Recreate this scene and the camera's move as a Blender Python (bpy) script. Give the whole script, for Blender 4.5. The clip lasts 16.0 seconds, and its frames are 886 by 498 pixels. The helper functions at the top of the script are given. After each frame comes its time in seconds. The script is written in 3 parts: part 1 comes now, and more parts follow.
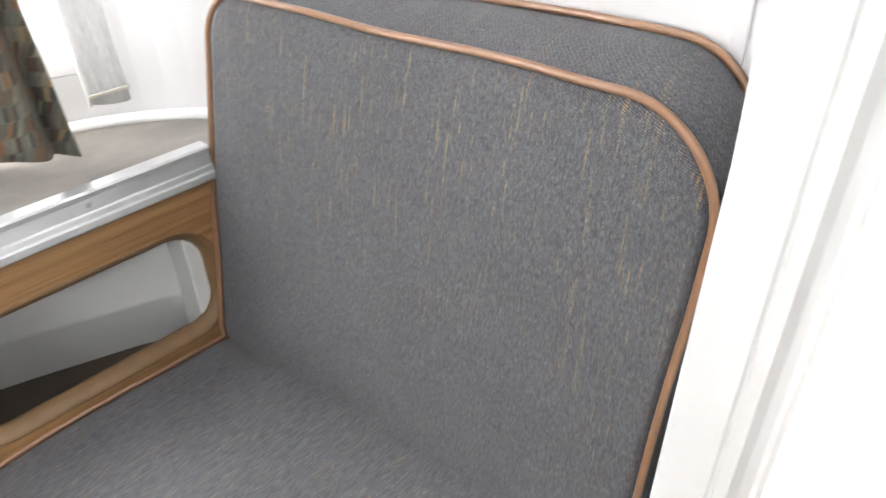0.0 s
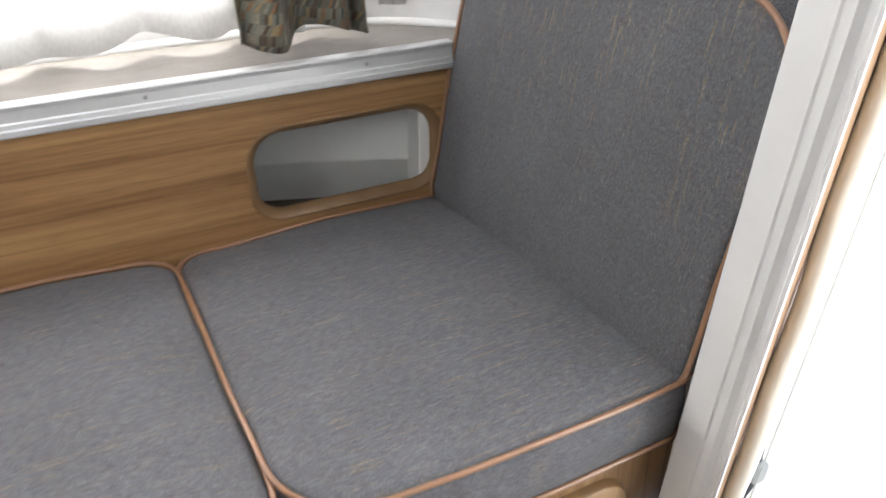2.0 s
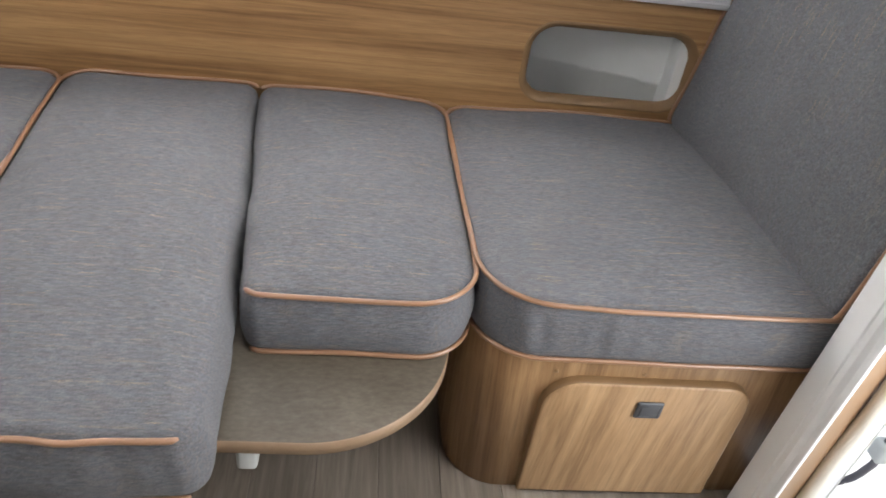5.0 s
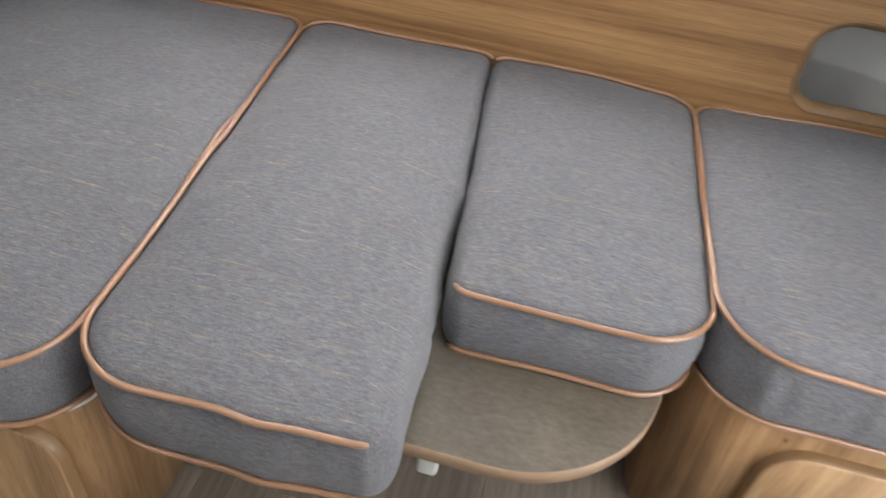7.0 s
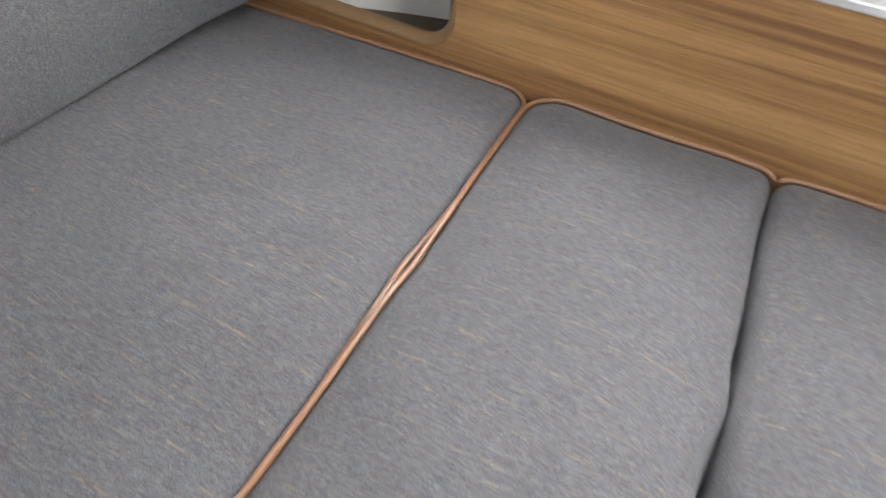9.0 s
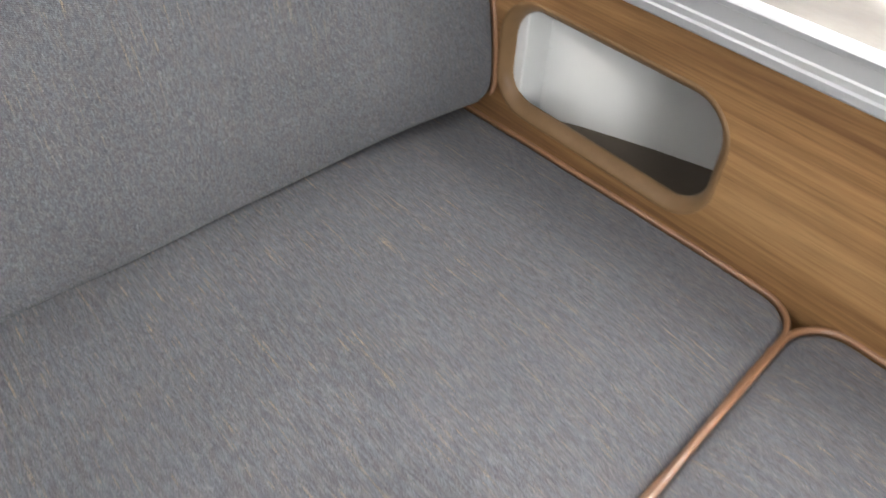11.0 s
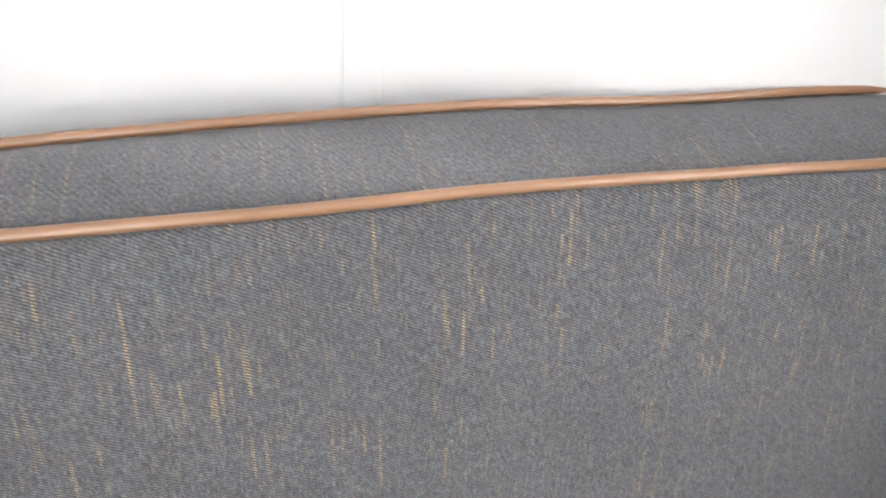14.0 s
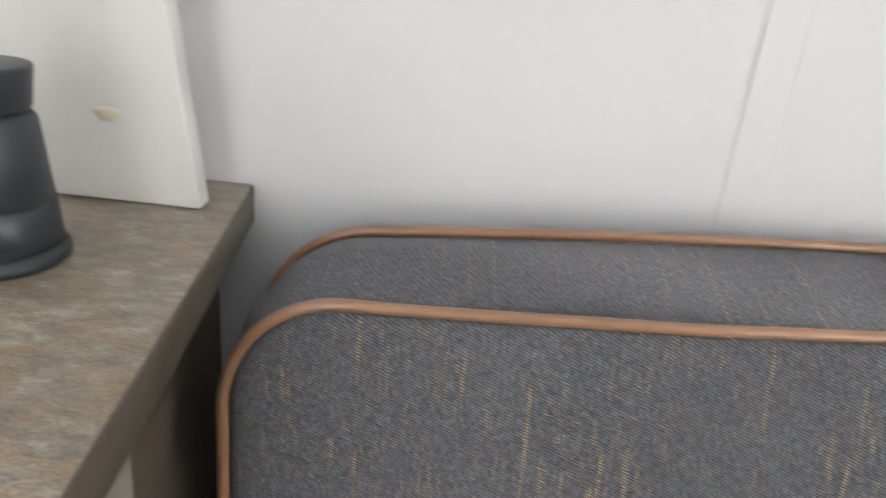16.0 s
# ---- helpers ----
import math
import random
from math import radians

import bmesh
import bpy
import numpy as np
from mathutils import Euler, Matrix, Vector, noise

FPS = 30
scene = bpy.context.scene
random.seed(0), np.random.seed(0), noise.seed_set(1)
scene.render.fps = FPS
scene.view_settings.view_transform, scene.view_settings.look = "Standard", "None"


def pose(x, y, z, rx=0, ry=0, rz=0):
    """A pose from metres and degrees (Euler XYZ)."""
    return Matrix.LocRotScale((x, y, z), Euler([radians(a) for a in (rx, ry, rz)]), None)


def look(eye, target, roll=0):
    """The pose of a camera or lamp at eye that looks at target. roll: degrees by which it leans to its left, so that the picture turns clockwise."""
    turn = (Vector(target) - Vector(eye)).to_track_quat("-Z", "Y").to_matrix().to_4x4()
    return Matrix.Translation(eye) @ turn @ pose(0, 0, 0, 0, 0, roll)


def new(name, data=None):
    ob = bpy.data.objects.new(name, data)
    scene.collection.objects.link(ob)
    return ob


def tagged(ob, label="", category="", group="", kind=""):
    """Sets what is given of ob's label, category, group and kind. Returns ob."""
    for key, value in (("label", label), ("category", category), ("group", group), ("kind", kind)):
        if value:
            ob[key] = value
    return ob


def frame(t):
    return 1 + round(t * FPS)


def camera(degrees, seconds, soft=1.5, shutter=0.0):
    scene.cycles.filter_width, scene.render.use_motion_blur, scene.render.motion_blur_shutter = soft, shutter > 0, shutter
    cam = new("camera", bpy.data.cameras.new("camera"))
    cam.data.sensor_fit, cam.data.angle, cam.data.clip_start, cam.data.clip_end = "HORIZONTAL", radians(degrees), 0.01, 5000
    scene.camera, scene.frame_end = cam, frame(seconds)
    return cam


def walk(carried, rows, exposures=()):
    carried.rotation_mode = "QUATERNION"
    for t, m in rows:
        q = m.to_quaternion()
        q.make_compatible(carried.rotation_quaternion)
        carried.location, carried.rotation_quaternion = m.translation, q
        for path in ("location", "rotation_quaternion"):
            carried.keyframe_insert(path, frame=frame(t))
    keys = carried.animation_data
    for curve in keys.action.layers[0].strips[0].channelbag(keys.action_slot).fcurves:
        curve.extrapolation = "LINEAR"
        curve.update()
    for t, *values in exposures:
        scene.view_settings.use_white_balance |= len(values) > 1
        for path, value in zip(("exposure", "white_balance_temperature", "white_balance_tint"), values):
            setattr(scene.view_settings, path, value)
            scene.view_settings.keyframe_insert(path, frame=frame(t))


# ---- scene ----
cam = camera(63.0, 16.0, shutter=0.5)
PATH = [
    (0, (0.513, -0.826, 1.146), (1.704, 0.343, 0.044), -2.4),
    (0.5, (0.424, -0.915, 1.153), (1.558, 0.343, 0.090), -2.5),
    (1, (0.382, -0.991, 1.145), (1.444, 0.347, 0.103), -1.1),
    (1.5, (0.348, -1.056, 1.132), (1.313, 0.357, 0.095), -0.5),
    (2, (0.324, -1.140, 1.115), (1.095, 0.373, 0.060), 0.0),
    (2.5, (0.296, -1.228, 1.122), (0.981, 0.318, 0.053), 1.2),
    (3, (0.256, -1.299, 1.117), (0.807, 0.297, 0.044), 3.4),
    (3.2, (0.252, -1.317, 1.117), (0.76, 0.29, 0.04), 3.9),
    (5.3, (0.218, -1.405, 1.116), (0.389, 0.177, -0.096), 8.4),
    (5.5, (0.213, -1.404, 1.112), (0.339, 0.172, -0.112), 8.1),
    (6, (0.198, -1.391, 1.106), (0.214, 0.172, -0.141), 7.7),
    (6.5, (0.182, -1.354, 1.098), (0.093, 0.18, -0.182), 8.1),
    (7, (0.154, -1.289, 1.086), (-0.078, 0.198, -0.231), 7.7),
    (7.5, (0.127, -1.202, 1.082), (-0.241, 0.225, -0.27), 5.8),
    (8, (0.075, -1.102, 1.087), (-0.397, 0.265, -0.294), 4.5),
    (8.2, (0.057, -1.074, 1.084), (-0.456, 0.274, -0.301), 4.1),
    (10.3, (-0.182, -0.768, 1.045), (-1.098, 0.35, -0.338), 5.2),
    (10.5, (-0.194, -0.745, 1.05), (-1.168, 0.323, -0.333), 4.4),
    (11, (-0.242, -0.69, 1.056), (-1.314, 0.293, -0.317), 3.4),
    (11.5, (-0.308, -0.641, 1.067), (-1.482, 0.256, -0.282), 3.0),
    (12, (-0.395, -0.611, 1.077), (-1.712, 0.215, -0.181), 2.6),
    (12.5, (-0.464, -0.606, 1.088), (-1.905, 0.153, -0.074), 3.5),
    (13, (-0.524, -0.603, 1.11), (-2.064, 0.063, 0.022), 4.6),
    (13.5, (-0.552, -0.606, 1.129), (-2.165, -0.016, 0.104), 4.9),
    (14, (-0.565, -0.615, 1.144), (-2.243, -0.128, 0.172), 4.9),
    (14.5, (-0.57, -0.64, 1.151), (-2.293, -0.238, 0.219), 5.5),
    (15, (-0.565, -0.678, 1.152), (-2.326, -0.427, 0.238), 6.2),
    (15.5, (-0.561, -0.709, 1.149), (-2.366, -0.614, 0.293), 6.1),
    (16, (-0.55, -0.746, 1.151), (-2.399, -0.794, 0.39), 5.8),
]
walk(cam, [(t, look(eye, target, roll)) for t, eye, target, roll in PATH],
     [(0, 0.64), (1, 0.32), (2, 0.03), (3, -0.11), (5.5, 0.26), (7.5, 0.40), (11.5, 0.58), (13, 0.64), (14, 0.40), (15, -0.05), (16, -0.30)])

# ---- light ----
world = bpy.data.worlds.new("sky")
scene.world = world
world.use_nodes = True
wn = world.node_tree.nodes
sky = wn.new("ShaderNodeTexSky")
sky.sky_type = "NISHITA"
sky.sun_disc = False
sky.sun_elevation, sky.sun_rotation = radians(39), radians(190)
world.node_tree.links.new(sky.outputs[0], wn["Background"].inputs[0])
wn["Background"].inputs[1].default_value = 0.15

sun_data = bpy.data.lights.new("sun", "SUN")
sun_data.energy, sun_data.angle, sun_data.color = 5.0, radians(8), (1.0, 0.96, 0.9)
sun = new("sun", sun_data)
sun.matrix_world = look((-1, -6, 5), (0, 0, 0))


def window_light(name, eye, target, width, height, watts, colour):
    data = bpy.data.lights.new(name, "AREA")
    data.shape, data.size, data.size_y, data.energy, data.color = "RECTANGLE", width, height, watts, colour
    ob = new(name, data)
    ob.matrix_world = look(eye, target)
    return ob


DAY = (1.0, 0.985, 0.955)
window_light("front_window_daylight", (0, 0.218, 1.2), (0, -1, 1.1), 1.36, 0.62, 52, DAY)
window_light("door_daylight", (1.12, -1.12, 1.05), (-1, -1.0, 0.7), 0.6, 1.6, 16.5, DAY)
# Window out of view, assumed from light on the door post and worktop.
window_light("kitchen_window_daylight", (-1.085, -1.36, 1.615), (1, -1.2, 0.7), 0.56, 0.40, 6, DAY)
# Unseen roof hatch, added to light the seat tops from above.
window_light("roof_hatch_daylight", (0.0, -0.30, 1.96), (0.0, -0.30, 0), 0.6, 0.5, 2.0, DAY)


# ---- materials ----
class Nodes:
    def __init__(self, name):
        self.m = bpy.data.materials.new(name)
        self.m.use_nodes = True
        self.t = self.m.node_tree
        self.b = self.t.nodes["Principled BSDF"]

    def add(self, kind, ins=None, **props):
        n = self.t.nodes.new("ShaderNode" + kind)
        for k, v in props.items():
            setattr(n, k, v)
        for k, v in (ins or {}).items():
            self.put(n, k, v)
        return n

    def put(self, n, k, v):
        s = n.inputs[k]
        if isinstance(v, bpy.types.NodeSocket):
            self.t.links.new(v, s)
        elif isinstance(v, bpy.types.Node):
            self.t.links.new(v.outputs[0], s)
        else:
            s.default_value = v

    def coords(self, which="Object"):
        return self.add("TexCoord").outputs[which]

    def scaled(self, v, scale, turn=(0, 0, 0)):
        return self.add("Mapping", {"Vector": v, "Scale": scale, "Rotation": turn})

    def noise(self, v, scale, detail=3.0, rough=0.55, distort=0.0):
        return self.add("TexNoise", {"Vector": v, "Scale": scale, "Detail": detail, "Roughness": rough, "Distortion": distort})

    def ramp(self, f, *stops):
        n = self.add("ValToRGB", {"Fac": f})
        e = n.color_ramp.elements
        while len(e) < len(stops):
            e.new(0.5)
        for i, (p, c) in enumerate(stops):
            e[i].position = p
            e[i].color = (c, c, c, 1) if isinstance(c, (int, float)) else (*c, 1)
        return n.outputs[0]

    def mix(self, f, a, b, mode="MIX"):
        n = self.add("Mix", data_type="RGBA", blend_type=mode)
        for k, v in ((0, f), (6, a), (7, b)):
            if isinstance(v, tuple) and len(v) == 3:
                v = (*v, 1)
            self.put(n, k, v)
        return n.outputs[2]

    def math(self, op, a, b=0.0):
        return self.add("Math", {0: a, 1: b}, operation=op).outputs[0]

    def done(self, colour, rough=0.6, bump=None, strength=0.3, distance=0.001, metal=0.0, **more):
        if isinstance(colour, tuple):
            colour = (*colour, 1)
        self.put(self.b, "Base Color", colour)
        self.put(self.b, "Roughness", rough)
        self.put(self.b, "Metallic", metal)
        for k, v in more.items():
            self.put(self.b, k.replace("_", " "), v)
        if bump is not None:
            n = self.add("Bump", {"Height": bump, "Strength": strength, "Distance": distance})
            self.put(self.b, "Normal", n)
        return self.m


def fabric(name, along_y, slub, fade):
    """Grey twill upholstery with ochre slub threads that run along the local x or y."""
    k = Nodes(name)
    v = k.coords()
    xyz = k.add("SeparateXYZ", {0: v}).outputs
    side, along = (xyz[0], xyz[1]) if along_y else (xyz[1], xyz[0])
    st = (1, 0.42, 1) if along_y else (0.20, 1, 1)
    fine = k.noise(v, 760, 2, 0.7)
    yarn = k.noise(k.scaled(v, st), 400, 3, 0.62)
    blot = k.noise(v, 8, 3, 0.6)
    hue = k.noise(k.scaled(v, st), 170, 2, 0.5)
    lo, hi = (0.090, 0.170) if along_y else (0.102, 0.182)
    mid = 0.124 if along_y else 0.138
    base = k.ramp(yarn.outputs[0], (0.30, (lo, lo * 1.02, lo * 1.08)), (0.5, (mid * 1.01, mid, mid * 1.07)), (0.70, (hi, hi, hi * 1.03)))
    tint = k.mix(k.ramp(hue.outputs[0], (0.40, 0.0), (0.64, 1.0)), (0.955, 0.995, 1.035), (1.035, 0.995, 0.975))
    base = k.mix(1.0, base, tint, "MULTIPLY")
    base = k.mix(1.0, base, k.ramp(fine.outputs[0], (0.32, 0.60 if along_y else 0.64), (0.68, 1.40 if along_y else 1.36)), "MULTIPLY")
    base = k.mix(1.0, base, k.ramp(blot.outputs[0], (0.3, 0.95), (0.7, 1.05)), "MULTIPLY")
    wale = k.add("TexWave", {"Vector": k.scaled(v, (1, 1, 1), (0, 0, radians(24 if along_y else 66))), "Scale": 165.0, "Distortion": 1.1, "Detail": 2.0, "Detail Scale": 1.5}, bands_direction="Y")
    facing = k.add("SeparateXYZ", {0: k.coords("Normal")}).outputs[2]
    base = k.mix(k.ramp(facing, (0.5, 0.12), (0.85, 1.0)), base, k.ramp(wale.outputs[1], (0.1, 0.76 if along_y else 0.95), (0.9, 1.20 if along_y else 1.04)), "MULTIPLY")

    def threads(width, shift, share, reach):
        """Single warp threads that come to the surface over part of their length."""
        wob = k.math("MULTIPLY", k.math("SUBTRACT", blot.outputs[0], 0.5), width * 1.5)
        col = k.math("FLOOR", k.math("DIVIDE", k.math("ADD", k.math("ADD", side, wob), shift), width))
        pick = k.add("TexWhiteNoise", {"W": col}, noise_dimensions="1D").outputs[0]
        run = k.noise(k.add("CombineXYZ", {0: k.math("MULTIPLY", col, 3.71), 1: k.math("MULTIPLY", along, reach)}), 1.0, 2, 0.6)
        return k.math("MULTIPLY", k.math("LESS_THAN", pick, share), k.ramp(run.outputs[0], (0.52, 0.0), (0.62, 1.0)))

    where = k.noise(k.scaled(v, (1, 0.6, 1)), 22, 3, 0.6)
    m = k.math("MAXIMUM", threads(0.0021, 0.0, 0.16, 19.0), k.math("MULTIPLY", threads(0.0014, 0.4, 0.15, 36.0), 0.7))
    m = k.math("MULTIPLY", m, k.ramp(wale.outputs[1], (0.35, 0.0), (0.65, 1.0)))
    m = k.math("MULTIPLY", m, k.ramp(where.outputs[0], (0.36, 0.15), (0.56, 1.0)))
    m = k.math("MULTIPLY", m, k.ramp(fine.outputs[0], (0.38, 0.2), (0.55, 1.0)))
    m = k.math("MULTIPLY", m, slub)
    if fade:
        m = k.math("MULTIPLY", m, k.add("MapRange", {0: xyz[1], 1: 0.14, 2: 0.43, 3: 0.08, 4: 1.0}).outputs[0])
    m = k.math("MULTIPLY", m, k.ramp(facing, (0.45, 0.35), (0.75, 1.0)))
    base = k.mix(m, base, (0.54, 0.375, 0.19))
    relief = k.math("ADD", k.math("MULTIPLY", wale.outputs[1], 0.5 if along_y else 0.2), k.math("ADD", k.math("MULTIPLY", yarn.outputs[0], 0.7), k.math("MULTIPLY", fine.outputs[0], 0.8)))
    return k.done(base, 0.92, relief, 0.6, 0.0009, Sheen_Weight=0.12, Sheen_Roughness=0.5, Specular_IOR_Level=0.15)


def wood(name, scale_turn, dark, mid, light, rough=0.42, vein=0.84):
    """Wood-look laminate; the grain runs along the local z after the turn."""
    k = Nodes(name)
    v = k.add("Mapping", {"Vector": k.coords(), "Rotation": scale_turn}).outputs[0]
    bands = k.noise(k.scaled(v, (1, 1, 0.05)), 16, 4, 0.6, 0.3)
    lines = k.noise(k.scaled(v, (1, 1, 0.026)), 60, 4, 0.66, 0.4)
    veins = k.noise(k.scaled(v, (1, 1, 0.022)), 17, 2, 0.5, 0.15)
    pores = k.noise(k.scaled(v, (1, 1, 0.05)), 420, 2, 0.6)
    patch = k.noise(k.scaled(v, (1, 1, 0.3)), 5, 2)
    f = k.math("ADD", k.math("MULTIPLY", bands.outputs[0], 0.5), k.math("MULTIPLY", lines.outputs[0], 0.5))
    c = k.ramp(f, (0.38, dark), (0.5, mid), (0.64, light))
    ring = k.math("ABSOLUTE", k.math("SUBTRACT", k.math("FRACT", k.math("MULTIPLY", veins.outputs[0], 7.0)), 0.5))
    c = k.mix(1.0, c, k.ramp(ring, (0.02, (vein, vein * 0.97, vein * 0.94)), (0.22, 1.0)), "MULTIPLY")
    c = k.mix(1.0, c, k.ramp(pores.outputs[0], (0.32, 0.86), (0.55, 1.03)), "MULTIPLY")
    c = k.mix(1.0, c, k.ramp(patch.outputs[0], (0.3, 0.88), (0.7, 1.1)), "MULTIPLY")
    return k.done(c, k.ramp(lines.outputs[0], (0.3, rough + 0.1), (0.7, rough - 0.06)), pores.outputs[0], 0.12, 0.0004)


def plain(name, colour, rough=0.5, speckle=0.06, scale=30.0, metal=0.0, bump=0.1, **more):
    k = Nodes(name)
    v = k.coords()
    a, b = k.noise(v, scale, 4, 0.6), k.noise(v, scale * 14, 2, 0.6)
    c = k.mix(1.0, colour, k.ramp(a.outputs[0], (0.3, 1 - speckle), (0.7, 1 + speckle)), "MULTIPLY")
    return k.done(c, k.ramp(a.outputs[0], (0.3, max(0.02, rough - 0.06)), (0.7, min(1, rough + 0.06))), b.outputs[0], bump, 0.0005, metal, **more)


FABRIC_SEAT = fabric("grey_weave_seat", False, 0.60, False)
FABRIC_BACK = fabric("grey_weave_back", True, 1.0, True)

def leatherette():
    k = Nodes("copper_leatherette")
    v = k.coords()
    n, g = k.noise(v, 9, 2, 0.5), k.noise(v, 900, 2, 0.6)
    c = k.ramp(n.outputs[0], (0.3, (0.270, 0.138, 0.072)), (0.7, (0.325, 0.172, 0.094)))
    return k.done(c, 0.29, g.outputs[0], 0.06, 0.0003, Specular_IOR_Level=0.9)


STRAP = plain("grey_strap_webbing", (0.12, 0.115, 0.13), 0.6, 0.08, 30)
PIPING = leatherette()
WOOD_ALONG = wood("panel_walnut", (0, radians(90), 0), (0.185, 0.092, 0.036), (0.335, 0.181, 0.073), (0.455, 0.270, 0.120))
WOOD_UP = wood("bench_walnut", (radians(2), radians(3), 0), (0.225, 0.122, 0.054), (0.345, 0.202, 0.096), (0.445, 0.280, 0.142), 0.34, 0.9)
WOOD_DOOR = wood("door_walnut", (radians(-2), radians(-4), 0), (0.275, 0.162, 0.080), (0.395, 0.246, 0.126), (0.485, 0.318, 0.172), 0.38, 0.92)
WOOD_EDGE = plain("brown_edge_band", (0.23, 0.135, 0.062), 0.45, 0.1, 25)
WHITE = plain("white_wall_laminate", (0.75, 0.75, 0.76), 0.45, 0.02, 6, bump=0.05)
WHITE_FRAME = plain("white_painted_frame", (0.82, 0.82, 0.82), 0.35, 0.02, 9, bump=0.04)
CREAM_BOARD = plain("cream_white_laminate", (0.74, 0.735, 0.71), 0.45, 0.03, 9, bump=0.05)
SEAM = plain("grey_joint_seam", (0.71, 0.71, 0.70), 0.6, 0.05, 20)
CAVITY = plain("pale_grey_lining", (0.82, 0.83, 0.82), 0.5, 0.03, 8)
# Brown of the base boards; also paints the shade on the unit's end.
DARK_BOARD_AND_SHADE = plain("dark_board_and_shade", (0.10, 0.08, 0.06), 0.7, 0.15, 20)
ALU = plain("brushed_aluminium", (0.78, 0.79, 0.80), 0.36, 0.02, 12, 0.7, 0.0)
STEEL = plain("screw_steel", (0.55, 0.55, 0.56), 0.3, 0.05, 40, 1.0)
BLACK = plain("dark_grey_plastic", (0.026, 0.031, 0.036), 0.42, 0.1, 30)
LATCH = plain("slate_plastic", (0.085, 0.088, 0.096), 0.45, 0.08, 30)
CREAM = plain("cream_rubber", (0.88, 0.85, 0.76), 0.5, 0.03, 20)
BROWN = plain("brown_door_edge", (0.26, 0.155, 0.08), 0.5, 0.1, 20)
GLOSS_BLACK = plain("black_glass", (0.012, 0.012, 0.016), 0.08, 0.1, 12, bump=0.0)
SILVER = plain("silver_trim", (0.34, 0.35, 0.37), 0.35, 0.05, 30, 0.6)
WHITE_PLASTIC = plain("white_plastic", (0.55, 0.57, 0.56), 0.4, 0.04, 20)
STAIN = plain("yellow_glue_stain", (0.75, 0.70, 0.57), 0.5, 0.05, 40)


def stone(name, a, b, c, rough, size=22):
    k = Nodes(name)
    v = k.coords()
    n1 = k.noise(k.scaled(v, (0.6, 1, 1)), size, 5, 0.6, 0.2)
    n2 = k.noise(k.scaled(v, (0.5, 1, 1)), 150, 4, 0.6)
    f = k.math("ADD", k.math("MULTIPLY", n1.outputs[0], 0.55), k.math("MULTIPLY", n2.outputs[0], 0.45))
    col = k.ramp(f, (0.32, a), (0.5, b), (0.68, c))
    return k.done(col, k.ramp(n2.outputs[0], (0.3, rough - 0.08), (0.7, rough + 0.1)), n2.outputs[0], 0.05, 0.0004)


def slate():
    k = Nodes("slate_worktop_laminate")
    v = k.coords()
    broad = k.noise(k.scaled(v, (1, 0.6, 1)), 14, 4, 0.6, 0.3)
    mottle = k.noise(k.scaled(v, (1, 0.5, 1)), 110, 5, 0.7, 0.2)
    grit = k.noise(v, 520, 3, 0.7)
    rust = k.noise(k.scaled(v, (1, 0.5, 1)), 60, 5, 0.65, 0.2)
    f = k.math("ADD", k.math("MULTIPLY", broad.outputs[0], 0.45), k.math("MULTIPLY", mottle.outputs[0], 0.55))
    c = k.ramp(f, (0.36, (0.110, 0.098, 0.078)), (0.5, (0.215, 0.186, 0.142)), (0.64, (0.400, 0.372, 0.315)))
    c = k.mix(k.ramp(rust.outputs[0], (0.46, 0.0), (0.66, 0.7)), c, (0.29, 0.19, 0.10))
    c = k.mix(1.0, c, k.ramp(grit.outputs[0], (0.32, 0.60), (0.68, 1.38)), "MULTIPLY")
    return k.done(c, k.ramp(broad.outputs[0], (0.3, 0.27), (0.7, 0.36)), Specular_IOR_Level=0.7)


STONE = slate()
STONE_EDGE = plain("taupe_worktop_edge", (0.105, 0.086, 0.064), 0.45, 0.05, 15)
TABLE_TOP = stone("taupe_table_laminate", (0.072, 0.056, 0.040), (0.112, 0.091, 0.067), (0.165, 0.139, 0.106), 0.42, 14)
LEDGE = stone("taupe_ledge_laminate", (0.21, 0.19, 0.17), (0.28, 0.255, 0.23), (0.36, 0.335, 0.31), 0.45)
UNIT_SIDE = stone("grey_unit_side", (0.16, 0.145, 0.125), (0.24, 0.22, 0.19), (0.32, 0.30, 0.26), 0.5)


def plank_material():
    k = Nodes("grey_oak_vinyl")
    v = k.coords()
    r = k.add("ObjectInfo").outputs["Random"]
    shift = k.add("VectorMath", {0: v, 1: k.add("CombineXYZ", {0: k.math("MULTIPLY", r, 17.0), 1: k.math("MULTIPLY", r, 7.0)})}, operation="ADD").outputs[0]
    g = k.noise(k.scaled(shift, (1, 0.06, 1)), 60, 5, 0.65, 0.3)
    c = k.ramp(g.outputs[0], (0.33, (0.155, 0.125, 0.098)), (0.5, (0.215, 0.178, 0.143)), (0.68, (0.285, 0.242, 0.200)))
    c = k.mix(1.0, c, k.ramp(r, (0.0, 0.82), (1.0, 1.15)), "MULTIPLY")
    return k.done(c, 0.5, g.outputs[0], 0.2, 0.0006)


PLANK = plank_material()


